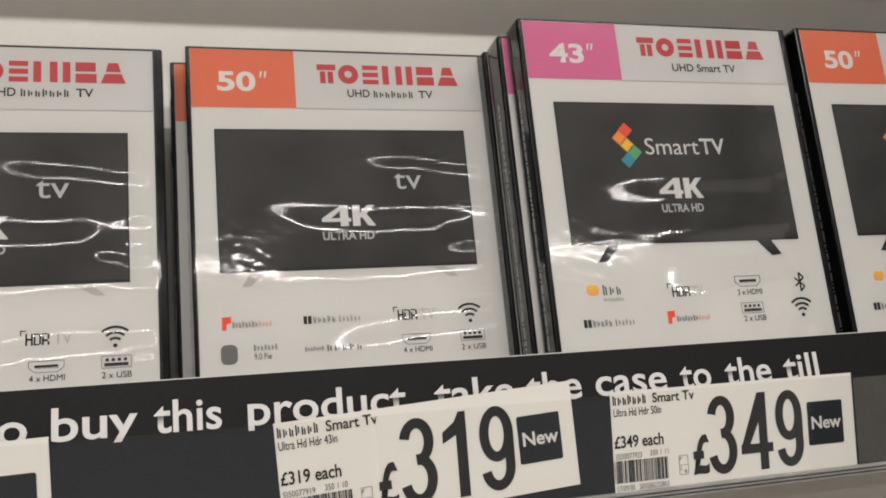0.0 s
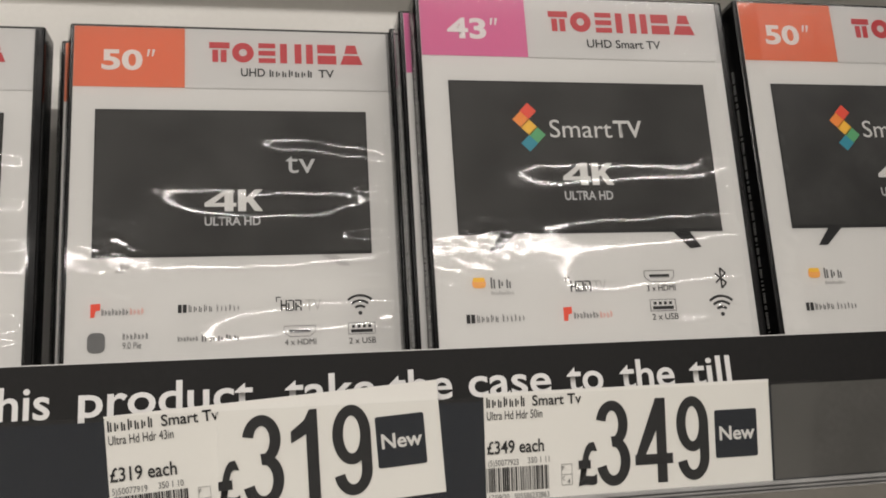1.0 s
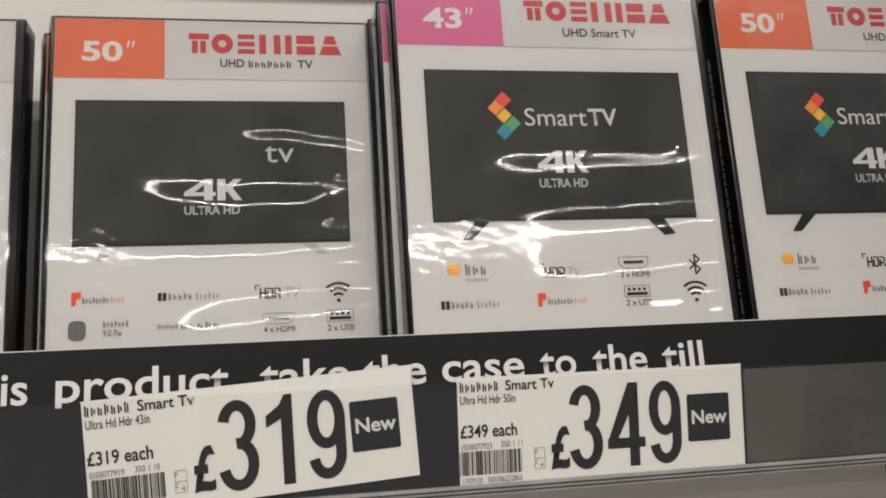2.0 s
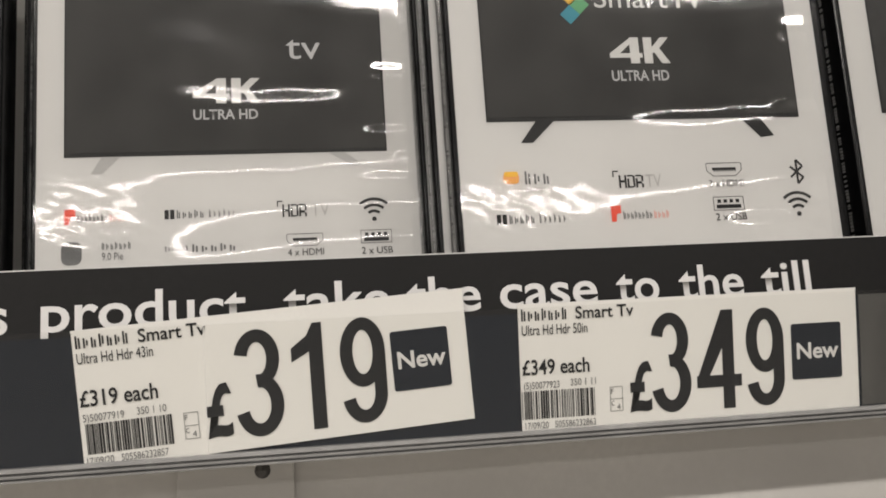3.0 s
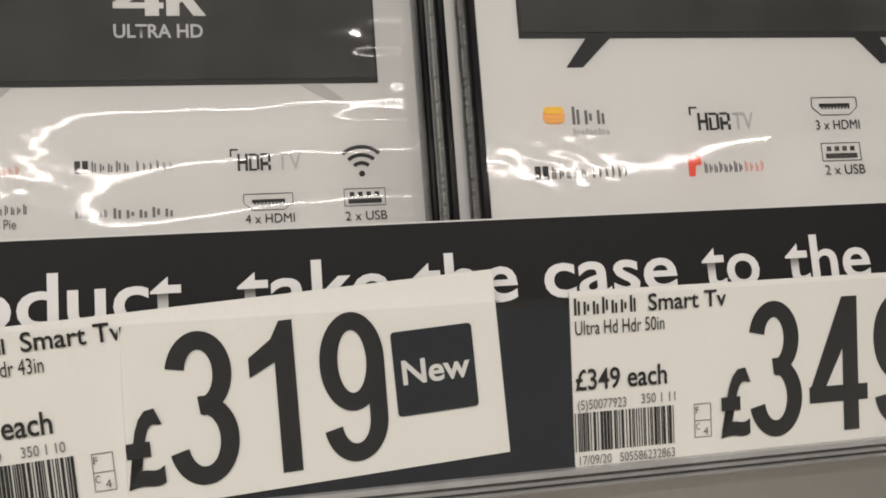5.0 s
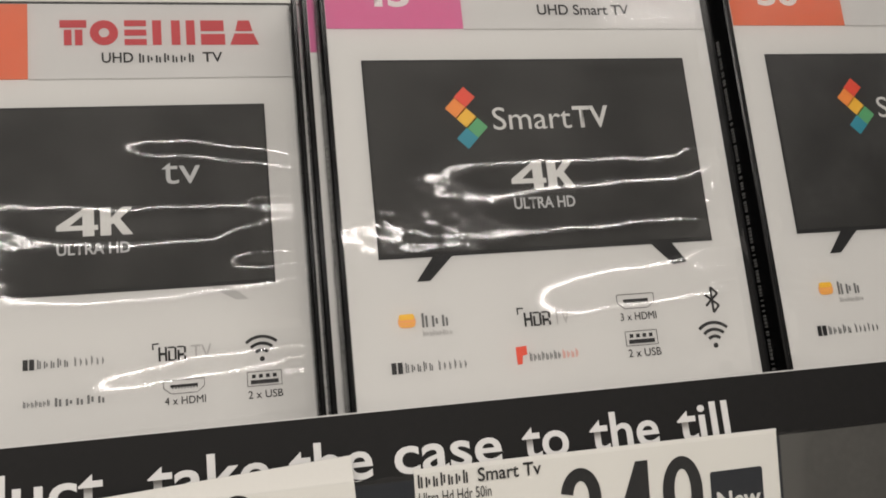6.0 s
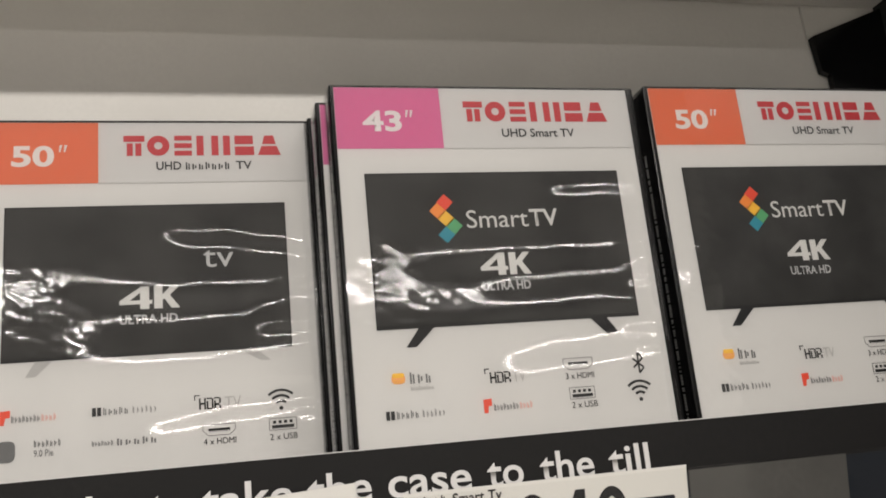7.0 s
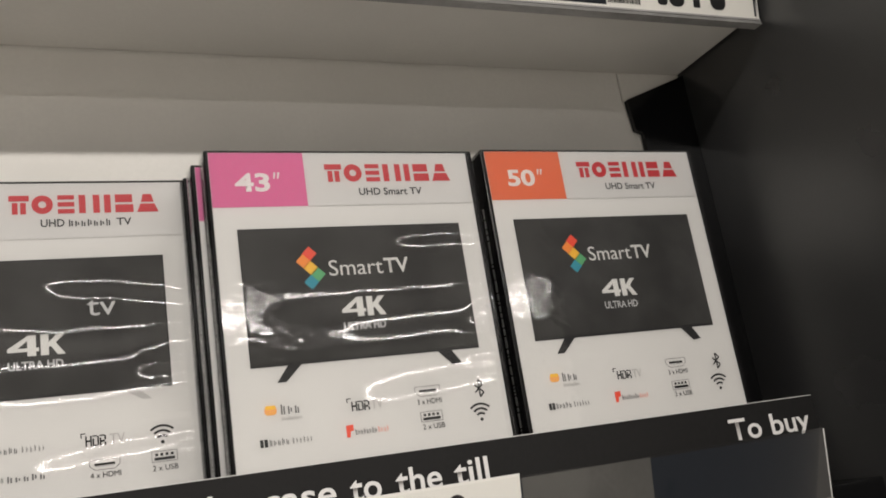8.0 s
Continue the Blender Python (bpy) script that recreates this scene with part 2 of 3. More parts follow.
# unseen closed room, added and toned for bounce light and reflections
structure("floor", box(-7, 7, -12, 1.2, -0.1, 0), TILES, "pale unseen floor of the shop, toned for its bounce light")
structure("ceiling", box(-7, 7, -12, 1.2, CEILING, CEILING + 0.1), CEIL, "grey unseen ceiling closing the shop")
structure("wall_north", box(-7, 7, 1.2, 1.3, 0, CEILING), PLASTER, "plain unseen shop wall added behind the shelving")
structure("wall_south", box(-7, 7, -12.1, -12, 0, CEILING), DIM, "plain unseen shop wall added far behind for reflections")
structure("wall_east", box(7, 7.1, -12, 1.2, 0, CEILING), PLASTER, "plain unseen shop wall added for bounce and reflections")
structure("wall_west", box(-7.1, -7, -12, 1.2, 0, CEILING), PLASTER, "plain unseen shop wall added for bounce and reflections")

structure("wall_panel", box(-0.80, 0.468, BACK, BACK + 0.02, 0.05, 2.2, 0.001), STEEL, "pale grey painted steel back panel of the shelving")
structure("wall_side", box(0.468, 0.492, -0.02, BACK + 0.05, 0.0, 2.2, 0.001), PANEL, "black smudged laminate side panel of the shelving")
structure("wall_side_far", box(-0.83, -0.80, 0.1, BACK + 0.05, 0.0, 2.2, 0.001), PANEL, "black laminate side panel of the shelving")

SHELF_Z = 1.4775

for lx, ly, ll, lw in LAMPS:
    fitting = thing("ceiling_light", pose(lx, ly, CEILING), "long white strip light fixed to the ceiling", "ceiling light", "ceiling lights")
    part("housing", box(-ll / 2 - 0.03, ll / 2 + 0.03, -lw / 2 - 0.02, lw / 2 + 0.02, -0.08, -0.002, 0.006), STEEL, fitting)
    for side in (-1, 1):
        part("rim", box(-ll / 2 - 0.03, ll / 2 + 0.03, side * (lw / 2 + 0.012) - 0.006, side * (lw / 2 + 0.012) + 0.006, -0.098, -0.081), STEEL, fitting)


def shelf(z, under, label, x1):
    """A steel shelf whose top is at z: tray, front flange and lower lip."""
    s = thing("shelf", pose(0, 0, z), label, "shelf")
    part("tray", box(-0.798, x1, 0.289, BACK - 0.001, under - z, 0, 0.0008), STEEL, s)
    return s


low = shelf(SHELF_Z, SHELF_Z - 0.006, "pale grey painted steel shelf holding plastic cases", 0.424)
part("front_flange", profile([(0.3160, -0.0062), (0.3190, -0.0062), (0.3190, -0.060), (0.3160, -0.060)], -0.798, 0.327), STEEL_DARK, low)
part("end_block", box(0.4245, 0.466, 0.285, 0.367, -0.06, 0, 0.001), SHELL, low, "black plastic end block")
part("end_cap", box(0.3275, 0.424, 0.314, 0.345, -0.06, -0.0065, 0.001), SHELL, low, "black plastic end cap")
for bx in (0.0600,):
    bm = bmesh.new()
    bmesh.ops.create_uvsphere(bm, u_segments=12, v_segments=6, radius=0.0025, matrix=Matrix.LocRotScale((bx, 0.3135, -0.0130), None, (1, 0.5, 1)))
    part("bolt", bm, FIXING, low)
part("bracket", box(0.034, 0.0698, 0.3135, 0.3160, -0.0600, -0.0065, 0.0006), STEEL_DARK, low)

top = shelf(1.775, 1.760, "pale grey painted steel shelf above the cases", 0.466)
part("front_flange", profile([(0.283, 0.03), (0.296, 0.03), (0.296, -0.015), (0.290, -0.015), (0.283, -0.022)], -0.798, 0.466), STEEL, top)

# black upright and bracket in the far corner
structure("trim_upright", plate([[(0.4675, 0.06), (0.4675, 1.758), (0.416, 1.738), (0.418, 1.716), (0.4235, 1.714), (0.4235, 0.06)]], BACK - 0.001, 0.004), SHELL,
          "black steel upright with a shelf bracket in the corner")
structure("trim_seam", box(0.4150, 0.4158, BACK - 0.0010, BACK - 0.0002, 1.7385, 1.7595), STEEL_DARK, "narrow seam at the end of the back panel")


# ---- ticket holders on the shelf edges ----
# the holder leans: its foot lies further in than its top
def front_y(z, z_top):
    return 0.2768 + (z_top - z) * 0.17


def ticket_holder(z_top, x0, x1, label):
    h = thing("ticket_holder", pose(0, 0, 0), label, "ticket holder")
    y = lambda z: front_y(z, z_top)
    b = z_top - 0.0365
    part("backing", profile([(y(z_top) + 0.0006, z_top - 0.002), (y(z_top) + 0.0011, z_top - 0.002), (y(z_top) + 0.0040, z_top - 0.010), (y(b) + 0.0035, b), (y(b) + 0.0006, b)], x0, x1), NAVY, h, "navy plastic backing")
    bm = bmesh.new()
    quad = [(x0, y(z_top) - 0.0008, z_top - 0.0005), (x1, y(z_top) - 0.0008, z_top - 0.0005), (x1, y(b) - 0.0008, b), (x0, y(b) - 0.0008, b)]
    bm.faces.new([bm.verts.new(p) for p in quad[::-1]])
    part("cover", bm, CLEAR, h, "clear plastic cover").visible_shadow = False
    part("cover_edge", profile([(y(z_top) - 0.0010, z_top - 0.0005), (y(z_top) - 0.0006, z_top - 0.0005), (y(z_top) - 0.0006, z_top - 0.00062), (y(z_top) - 0.0010, z_top - 0.00062)], 0.047, 0.1225), SEAM, h).visible_shadow = False
    part("end_edge", profile([(y(z_top) - 0.0010, z_top - 0.001), (y(z_top) - 0.0004, z_top - 0.001), (y(b) - 0.0004, b), (y(b) - 0.0010, b)], x1, x1 + 0.0004), SEAM, h)
    part("cover_seam", profile([(y(z_top) - 0.0010, z_top - 0.0008), (y(z_top) - 0.0006, z_top - 0.0008), (y(b) - 0.0006, b), (y(b) - 0.0010, b)], 0.0470, 0.0472), SEAM, h).visible_shadow = False
    part("foot", profile([(y(b) - 0.0022, b + 0.0004), (y(b) + 0.004, b + 0.0010), (y(b) + 0.004, b - 0.0034), (y(b) - 0.0004, b - 0.0034), (y(b) - 0.0008, b - 0.0008), (y(b) - 0.0022, b - 0.0007)], x0, x1), FOOT, h, "clear ridged plastic foot")
    for drop, out, tall in ((0.0014, 0.0024, 0.0007), (0.0027, 0.0029, 0.0006)):
        part("ridge", profile([(y(b) - out, b - drop), (y(b), b - drop + 0.0001), (y(b), b - drop - tall), (y(b) - out + 0.0003, b - drop - tall)], x0, x1), FOOT, h)
    return h


TICKET = 1.508
ticket_holder(TICKET, -0.797, 0.424, "navy and clear plastic ticket holder along the shelf edge")
ticket_holder(1.790, -0.797, 0.464, "navy and clear plastic ticket holder on the upper shelf edge")
# added sheet whose grey paints the reflection in the cover beside the ticket
blank = thing("reflection_sheet", pose(0.2462, front_y(TICKET, TICKET) + 0.00034, TICKET - 0.0015, math.degrees(math.atan(0.17)), 0, 0), "dark grey sheet added in the ticket holder as a painted reflection", "insert")
part("sheet", box(0, 0.0690, 0, 0.0002, -0.0345, 0), REFLECTION_GREY, blank)

band = thing("printed_band", pose(0, 0.2784, 1.5045), "black printed strip with white wording above the price tickets", "sign strip")
part("strip", box(-0.797, 0.424, 0.0, 0.0008, 0.0, 0.0203), BAND, band)
part("top_edge", box(-0.797, 0.424, 0.0001, 0.0007, 0.0203, 0.02065), PAPER, band, "bare white cut edge")
for words, u0, u1 in (("To", -0.0835, -0.064), ("buy", -0.057, -0.031), ("this", -0.026, -0.0045), ("product,", 0.004, 0.062), ("take", 0.0692, 0.0995),
                      ("the", 0.1043, 0.1262), ("case", 0.132, 0.162), ("to", 0.168, 0.1815), ("the", 0.188, 0.209), ("till", 0.215, 0.2315),
                      ("To", 0.366, 0.386), ("buy", 0.3925, 0.4185)):
    lettering(words, u0, u1, 0.0032, 0.0106, -0.0002, BAND_INK, band, bold=0.014)


# ---- price tickets ----
def barcode(u0, u1, v0, v1, seed):
    rng, out, u = random.Random(seed), [], u0
    while u < u1:
        w = rng.choice((0.00018, 0.00018, 0.00036, 0.00055))
        out.append(rect(u, min(u + w, u1), v0, v1))
        u += w + rng.choice((0.00018, 0.00018, 0.00036, 0.0005))
    return out


def price_ticket(x0, z_top, angle, price, size, code, place, number, label, group="price tickets"):
    lean = math.degrees(math.atan(0.17))
    t = thing("price_ticket", pose(x0, front_y(z_top, z_top), z_top, lean, 0, 0) @ pose(0, 0, 0, 0, -angle, 0), label, "price ticket", group)
    teeth = [((0.00022 if k % 2 else 0.0), -0.0374 + 0.0375 * k / 96) for k in range(97)]
    outline = [(0.1086 - u, v) for u, v in teeth] + [(0.1086, 0.0007), (0.0, 0.0007)] + teeth[::-1]
    part("paper", plate([outline], 0.0003, 0.0003), LABEL, t, "paper with torn perforated edges")
    if not price:
        if angle:
            part("badge", plate([rounded(0.0887, 0.1045, -0.0268, -0.0098, 0.0008)], -0.0001), NAVY, t, "dark square badge")
        return t
    part("maker_name", plate(word_bars(7, 0.001, 0.0155, -0.0043, -0.0008, 0.36), -0.0001), INK, t)
    lettering("Smart Tv", 0.0175, 0.0355, -0.0043, 0.0036, -0.0003, INK, t, bold=0.012)
    lettering("Ultra Hd Hdr " + size, 0.001, 0.0210, -0.0085, 0.0029, -0.0003, INK, t)
    lettering(price + " each", 0.0007, 0.0212, -0.0202, 0.0044, -0.0003, INK, t, bold=0.014)
    lettering(code, 0.001, 0.0118, -0.0243, 0.0020, -0.0003, GREY_INK, t)
    lettering(place, 0.0152, 0.0230, -0.0240, 0.0020, -0.0003, GREY_INK, t)
    part("barcode", plate(barcode(*((0.0014, 0.0242) if angle else (0.0003, 0.0225)), -0.0332, -0.0250, len(number) + int(code[-2:])), -0.0001), INK, t)
    lettering(number, 0.001, 0.0225, -0.0360, 0.0019, -0.0003, GREY_INK, t)
    line = 0.0001
    part("box_mark", plate([rect(0.0273, 0.0273 + line, -0.0325, -0.0252), rect(0.0311, 0.0311 + line, -0.0325, -0.0252), rect(0.0274, 0.0311, -0.0325, -0.0325 + line),
                            rect(0.0274, 0.0311, -0.0253, -0.0252), rect(0.0274, 0.0311, -0.0289, -0.0288)], -0.0001), GREY_INK, t)
    lettering("F", 0.0276, 0.0284, -0.0272, 0.0014, -0.0003, GREY_INK, t)
    lettering("C", 0.0276, 0.0285, -0.0308, 0.0014, -0.0003, GREY_INK, t)
    lettering("4", 0.0293, 0.0304, -0.0320, 0.0016, -0.0003, GREY_INK, t)
    lettering("\u00a3", 0.0334, 0.0407, -0.0333, 0.0152, -0.0003, INK, t, bold=0.032, exact=True)
    spans = {"3": (0.0404, 0.0531), "4": (0.0550, 0.0694), "9": (0.0712, 0.0836)}
    if angle:
        spans = {"3": (0.0416, 0.0549), "1": (0.0577, 0.0666), "9": (0.0713, 0.0842)}
    drop = 0.0006 if angle else 0.0002
    for digit in price[1:]:
        u0, u1 = spans[digit]
        bm = bmesh.new()
        for k, outline in enumerate(big_digit(digit, u0, u1, -0.0338 - drop, -0.0038 - drop)):
            outline = [(u + (0.03 * (v + 0.024) if angle else 0.0), v) for u, v in outline]
            piece = plate([outline], -0.0001 - 0.00001 * k)
            me = bpy.data.meshes.new("digit")
            piece.to_mesh(me)
            piece.free()
            bm.from_mesh(me)
            bpy.data.meshes.remove(me)
        part("digit", bm, INK, t)
    part("badge", plate([rounded(0.0862, 0.1029, -0.0268, -0.0096, 0.0008)], -0.0001), NAVY, t, "dark square badge")
    lettering("New", 0.0878, 0.1018, -0.0205, 0.0050, -0.0004, WHITE_INK, t, bold=0.022)
    return t


price_ticket(0.0120, TICKET - 0.0011, 3.55, "\u00a3319", "43in", "5)50077919", "350 1 10", "17/09/20   505586232857", "white paper price ticket tilted in its holder reading 319 pounds")
price_ticket(0.1366, TICKET, 0.0, "\u00a3349", "50in", "(5)50077923", "350 1 11", "17/09/20   505586232863", "white paper price ticket in its holder reading 349 pounds")
price_ticket(-0.166, TICKET - 0.002, 1.5, "", "", "", "", "", "white paper price ticket with a dark badge")

upper = price_ticket(0.3535, 1.790, 0.0, "", "", "", "", "", "white paper price ticket on the upper shelf edge", "upper price tickets")
part("barcode", plate(barcode(0.0012, 0.0235, -0.0325, -0.0230, 77), -0.0001), INK, upper)
part("price_bars", plate([rounded(0.036, 0.043, -0.0315, -0.018, 0.002), rounded(0.0443, 0.0556, -0.0318, -0.004, 0.0045), rounded(0.062, 0.067, -0.0315, -0.004, 0.0005),
                          rounded(0.0750, 0.0865, -0.0318, -0.004, 0.0045)], -0.0001), INK, upper)

# ---- plastic cases with printed cards ----
CW, CH, CD = 0.132, 0.190, 0.0145


# buckles of the sleeves: height on the card at the tip, the middle and the open edge, half width, slope (+ faces down, - faces up),
# where it starts from the spine and where it ends, in metres on the card
LOOSE = ((-0.0495, -0.0525, -0.0585, 0.0048, 0.128, 0.056, 0.1290), (-0.0705, -0.0778, -0.0785, 0.0062, 0.092, 0.018, 0.1295), (-0.0895, -0.0900, -0.0905, 0.0030, 0.110, 0.099, 0.1290),
         (-0.1120, -0.1100, -0.1085, 0.0064, 0.118, 0.022, 0.1300), (-0.1075, -0.1080, -0.1080, 0.0020, -0.085, 0.096, 0.1300),
         (-0.1310, -0.1245, -0.1215, 0.0062, -0.090, 0.034, 0.1300))
SNUG = ((-0.0470, -0.0465, -0.0460, 0.0042, 0.090, 0.074, 0.1280), (-0.0740, -0.0765, -0.0740, 0.0062, 0.070, 0.008, 0.1300), (-0.0990, -0.0985, -0.0975, 0.0044, 0.062, 0.040, 0.1300),
        (-0.0870, -0.0870, -0.0865, 0.0024, 0.060, 0.112, 0.1290), (-0.1200, -0.1140, -0.1110, 0.0068, -0.092, 0.040, 0.1300), (-0.1350, -0.1340, -0.1330, 0.0040, -0.090, 0.075, 0.1300))
FLAT = ((-0.1190, -0.1180, -0.1180, 0.0050, -0.030, 0.100, 0.1280), (-0.0940, -0.0940, -0.0940, 0.0050, 0.025, 0.105, 0.1280))


def ease(x):
    x = max(0.0, min(1.0, x))
    return x * x * (3 - 2 * x)


def bm_film(seed, ticks, buckles):
    """A loose clear sleeve: tongues that run in from the open edge, small ticks along it, and fine crumpling by the spine."""
    nu, nv = 130, 300
    u0, u1, v0, v1 = 0.0012, 0.1295, -0.1885, -0.0011
    rng = random.Random(seed * 13 + 1)
    jitter = 0.0 if seed < 6 else 0.003
    tongues = []
    for a, b, c, w, slope, tip, end in buckles:
        d = rng.uniform(-jitter, jitter)
        tongues.append((a + d, b + d, c + d, w, slope, tip, end, rng.uniform(0, 6)))
    for i in range(ticks):
        v = -0.068 - 0.084 * (i + rng.uniform(0.15, 0.85)) / ticks
        need = 0.05 + 0.95 * (v + 0.105) if v > -0.115 else -0.055
        tongues.append((v, v, v - 0.0006, rng.uniform(0.0010, 0.0018), need * rng.uniform(1.15, 1.6), rng.uniform(0.104, 0.119), rng.uniform(0.1268, 0.1285), 0.0))
    step = (v1 - v0) / nv
    columns = []
    for i in range(nu + 1):
        u = u0 + (u1 - u0) * i / nu
        slopes = [0.0] * (nv + 1)
        for a, b, c, w, slope, tip, end, phase in tongues:
            k = (u - tip) / (end - tip)
            size = ease(k / 0.38) * ease((end + 0.004 - u) / 0.009)
            if size <= 0:
                continue
            mid = a + (b - a) * min(1, 2 * k) if k < 0.5 else b + (c - b) * min(1.2, 2 * k - 1)
            mid += 0.0005 * math.sin(u * 90 + phase) + 0.00025 * math.sin(u * 260 + 2 * phase)
            back = 3.0 if mid > -0.06 else 1.8
            # the steep flank, and the gentler one that leads back to the card
            for c2, w2, g in ((mid, w, size * slope), (mid + (1 + back) * math.copysign(w, slope), back * w, -size * slope / back)):
                for j in range(max(0, int((c2 - 3 * w2 - v0) / step)), min(nv, int((c2 + 3 * w2 - v0) / step) + 1) + 1):
                    slopes[j] += g * math.exp(-((v0 + j * step - c2) / w2) ** 2)
        h, column = 0.0, []
        for j in range(nv + 1):
            h += slopes[j] * step
            column.append(h)
        columns.append(column)
    bm = bmesh.new()
    rows = []
    for j in range(nv + 1):
        row = []
        v = v0 + step * j
        for i in range(nu + 1):
            u = u0 + (u1 - u0) * i / nu
            spine = 1 - ease((u - 0.020) / 0.038)
            h = columns[i][j]
            calm = ease((-v - 0.012) / 0.035)
            h += 0.00009 * calm * noise.noise(Vector((u * 22 + seed * 7.3, v * 60, seed * 3.1)))
            h += (0.000005 + 0.000024 * spine * calm) * noise.noise(Vector((u * 170, v * 300 + u * 90, seed)))
            h += (0.000002 + 0.000013 * spine * calm) * noise.noise(Vector((u * 330, v * 520 + u * 120, seed + 5)))
            edge = max(0, min(1, i / 5, (nu - i) / 5, j / 8, (nv - j) / 8))
            row.append(bm.verts.new((u, -0.0013 - edge * edge * (3 - 2 * edge) * max(h, -0.0003), v)))
        rows.append(row)
    for j in range(nv):
        for i in range(nu):
            bm.faces.new((rows[j][i], rows[j][i + 1], rows[j + 1][i + 1], rows[j + 1][i])).smooth = True
    return bm


def connector(u0, u1, v0, v1, kind):
    l, w, h = 0.00016, u1 - u0, v1 - v0
    if kind == "hdmi":
        outer = [(u0, v1), (u1, v1), (u1, v0 + 0.45 * h), (u1 - 0.18 * w, v0), (u0 + 0.18 * w, v0), (u0, v0 + 0.45 * h)]
        inner = rect(u0 + 0.16 * w, u1 - 0.16 * w, v0 + 0.46 * h, v0 + 0.66 * h)
        dots = [rect(u0 + (0.20 + 0.075 * i) * w, u0 + (0.235 + 0.075 * i) * w, v0 + 0.34 * h, v0 + 0.46 * h) for i in range(9)]
    else:
        outer = rect(u0, u1, v0, v1)
        inner = rect(u0 + 0.1 * w, u1 - 0.1 * w, v0 + 0.15 * h, v0 + 0.42 * h)
        dots = [rect(u0 + (0.14 + 0.2 * i) * w, u0 + (0.25 + 0.2 * i) * w, v0 + 0.55 * h, v0 + 0.8 * h) for i in range(4)]
    lines = []
    for i in range(len(outer)):
        a, b = Vector(outer[i]), Vector(outer[(i + 1) % len(outer)])
        n = Vector((-(b - a).y, (b - a).x)).normalized() * l
        lines.append([tuple(a), tuple(b), tuple(b + n), tuple(a + n)])
    return lines + [inner] + dots


def wifi(cu, v0, h):
    out = [ring(cu, v0 + 0.1 * h, 0.0, 0.1 * h, 0, 360, 10)[:11]]
    for r in (0.36, 0.62, 0.88):
        out.append(ring(cu, v0 + 0.1 * h, (r - 0.075) * h, (r + 0.045) * h, 48, 132))
    return out


def squares(centres, half):
    return [[(u, v + half), (u - half, v), (u, v - half), (u + half, v)] for u, v in centres]


def tv_case(x0, y0, z_top, size, smart, seed, wrinkle, label, yaw=0.0, printed=True, lean=0.0):
    c = thing("display_case", pose(x0, y0, z_top, lean, 0, yaw), label, "plastic case", "cases on the shelf")
    shell = part("shell", box(0, CW, 0, CD, -CH, 0, 0.0011, 3), SHELL, c)
    part("hinge_groove", box(0.0035, CW - 0.0035, -0.00012, 0.0, -CH + 0.004, -0.0035), SHELL, c)
    for zz in (-0.03, -CH + 0.03):
        part("spine_rib", box(-0.00025, 0.0, 0.003, CD - 0.003, zz - 0.014, zz + 0.014), SHELL, c)
    # tiny wording down the spine, too small to read
    rng, out, v = random.Random(seed), [], -0.030
    while v > -0.165:
        w = rng.uniform(0.0004, 0.0010)
        out.append((v, v - w))
        v -= w + rng.choice((0.0003, 0.0003, 0.0011))
    bm = bmesh.new()
    for a, b in out:
        bmesh.ops.create_cube(bm, size=1, matrix=Matrix.LocRotScale((-0.0003, CD * 0.5, (a + b) / 2), None, (0.0001, 0.0015, a - b)))
    part("spine_wording", bm, PALE_INK, c)
    bm = bmesh.new()
    ring_rows = []
    for j in range(61):
        v = -0.188 + 0.187 * j / 60
        ring_rows.append([bm.verts.new((-0.0006 - 0.0004 * math.sin(math.pi * i / 4) * (1 + 0.6 * noise.noise(Vector((i * 0.6, v * 150, seed)))), 0.0006 + (CD - 0.0012) * i / 4, v)) for i in range(5)])
    for j in range(60):
        for i in range(4):
            bm.faces.new((ring_rows[j][i], ring_rows[j + 1][i], ring_rows[j + 1][i + 1], ring_rows[j][i + 1])).smooth = True
    part("spine_sleeve", bm, SPINE_FILM, c, "clear plastic sleeve over the spine").visible_shadow = False
    card = part("card", box(0.0018, 0.1283, -0.0003, -0.00013, -0.1885, -0.0014), PAPER, c, "white printed card")
    y = -0.00032
    ink = PINK if size == "43" else ORANGE
    part("size_block", plate([rect(0.0019, 0.0448, -0.0276, -0.0015)], y), ink, card, "pink block" if size == "43" else "orange block")
    if not printed:
        return c
    y1 = y - 0.0002
    lettering(size, 0.0125, 0.0283, -0.0203, 0.0088, y1, WHITE_INK, card, bold=0.03)
    part("inch_mark", plate([[(0.0300, -0.0142), (0.0306, -0.0142), (0.0313, -0.0112), (0.0303, -0.0112)], [(0.0318, -0.0142), (0.0324, -0.0142), (0.0332, -0.0112), (0.0321, -0.0112)]], y1), WHITE_INK, card)
    part("maker_name", plate(name_shapes(0.0545, 0.1178, -0.0160, -0.0072), y - 0.0001), RED, card, "red block shapes")
    if smart:
        lettering("UHD Smart TV", 0.0700, 0.1018, -0.0228, 0.0036, y1, INK, card, bold=0.015)
    else:
        lettering("UHD", 0.0672, 0.0770, -0.0222, 0.0036, y1, INK, card, bold=0.015)
        part("system_name", plate(word_bars(7, 0.0788, 0.0972, -0.0222, -0.0190, 0.35), y - 0.0001), INK, card)
        lettering("TV", 0.0990, 0.1055, -0.0222, 0.0036, y1, INK, card, bold=0.015)
    part("header", plate([rect(0.0449, 0.1282, -0.0276, -0.0015)], y - 0.00003, 0.00008), HEADER, card, "pale grey header")
    part("fold_line", plate([rect(0.0450, 0.1283, -0.0280, -0.02775)], y, 0.00005), PALE_INK, card)
    v1, v0, u0, u1 = (-0.0380, -0.1000, 0.0115, 0.1185) if smart else (-0.0372, -0.0982, 0.0105, 0.1182)
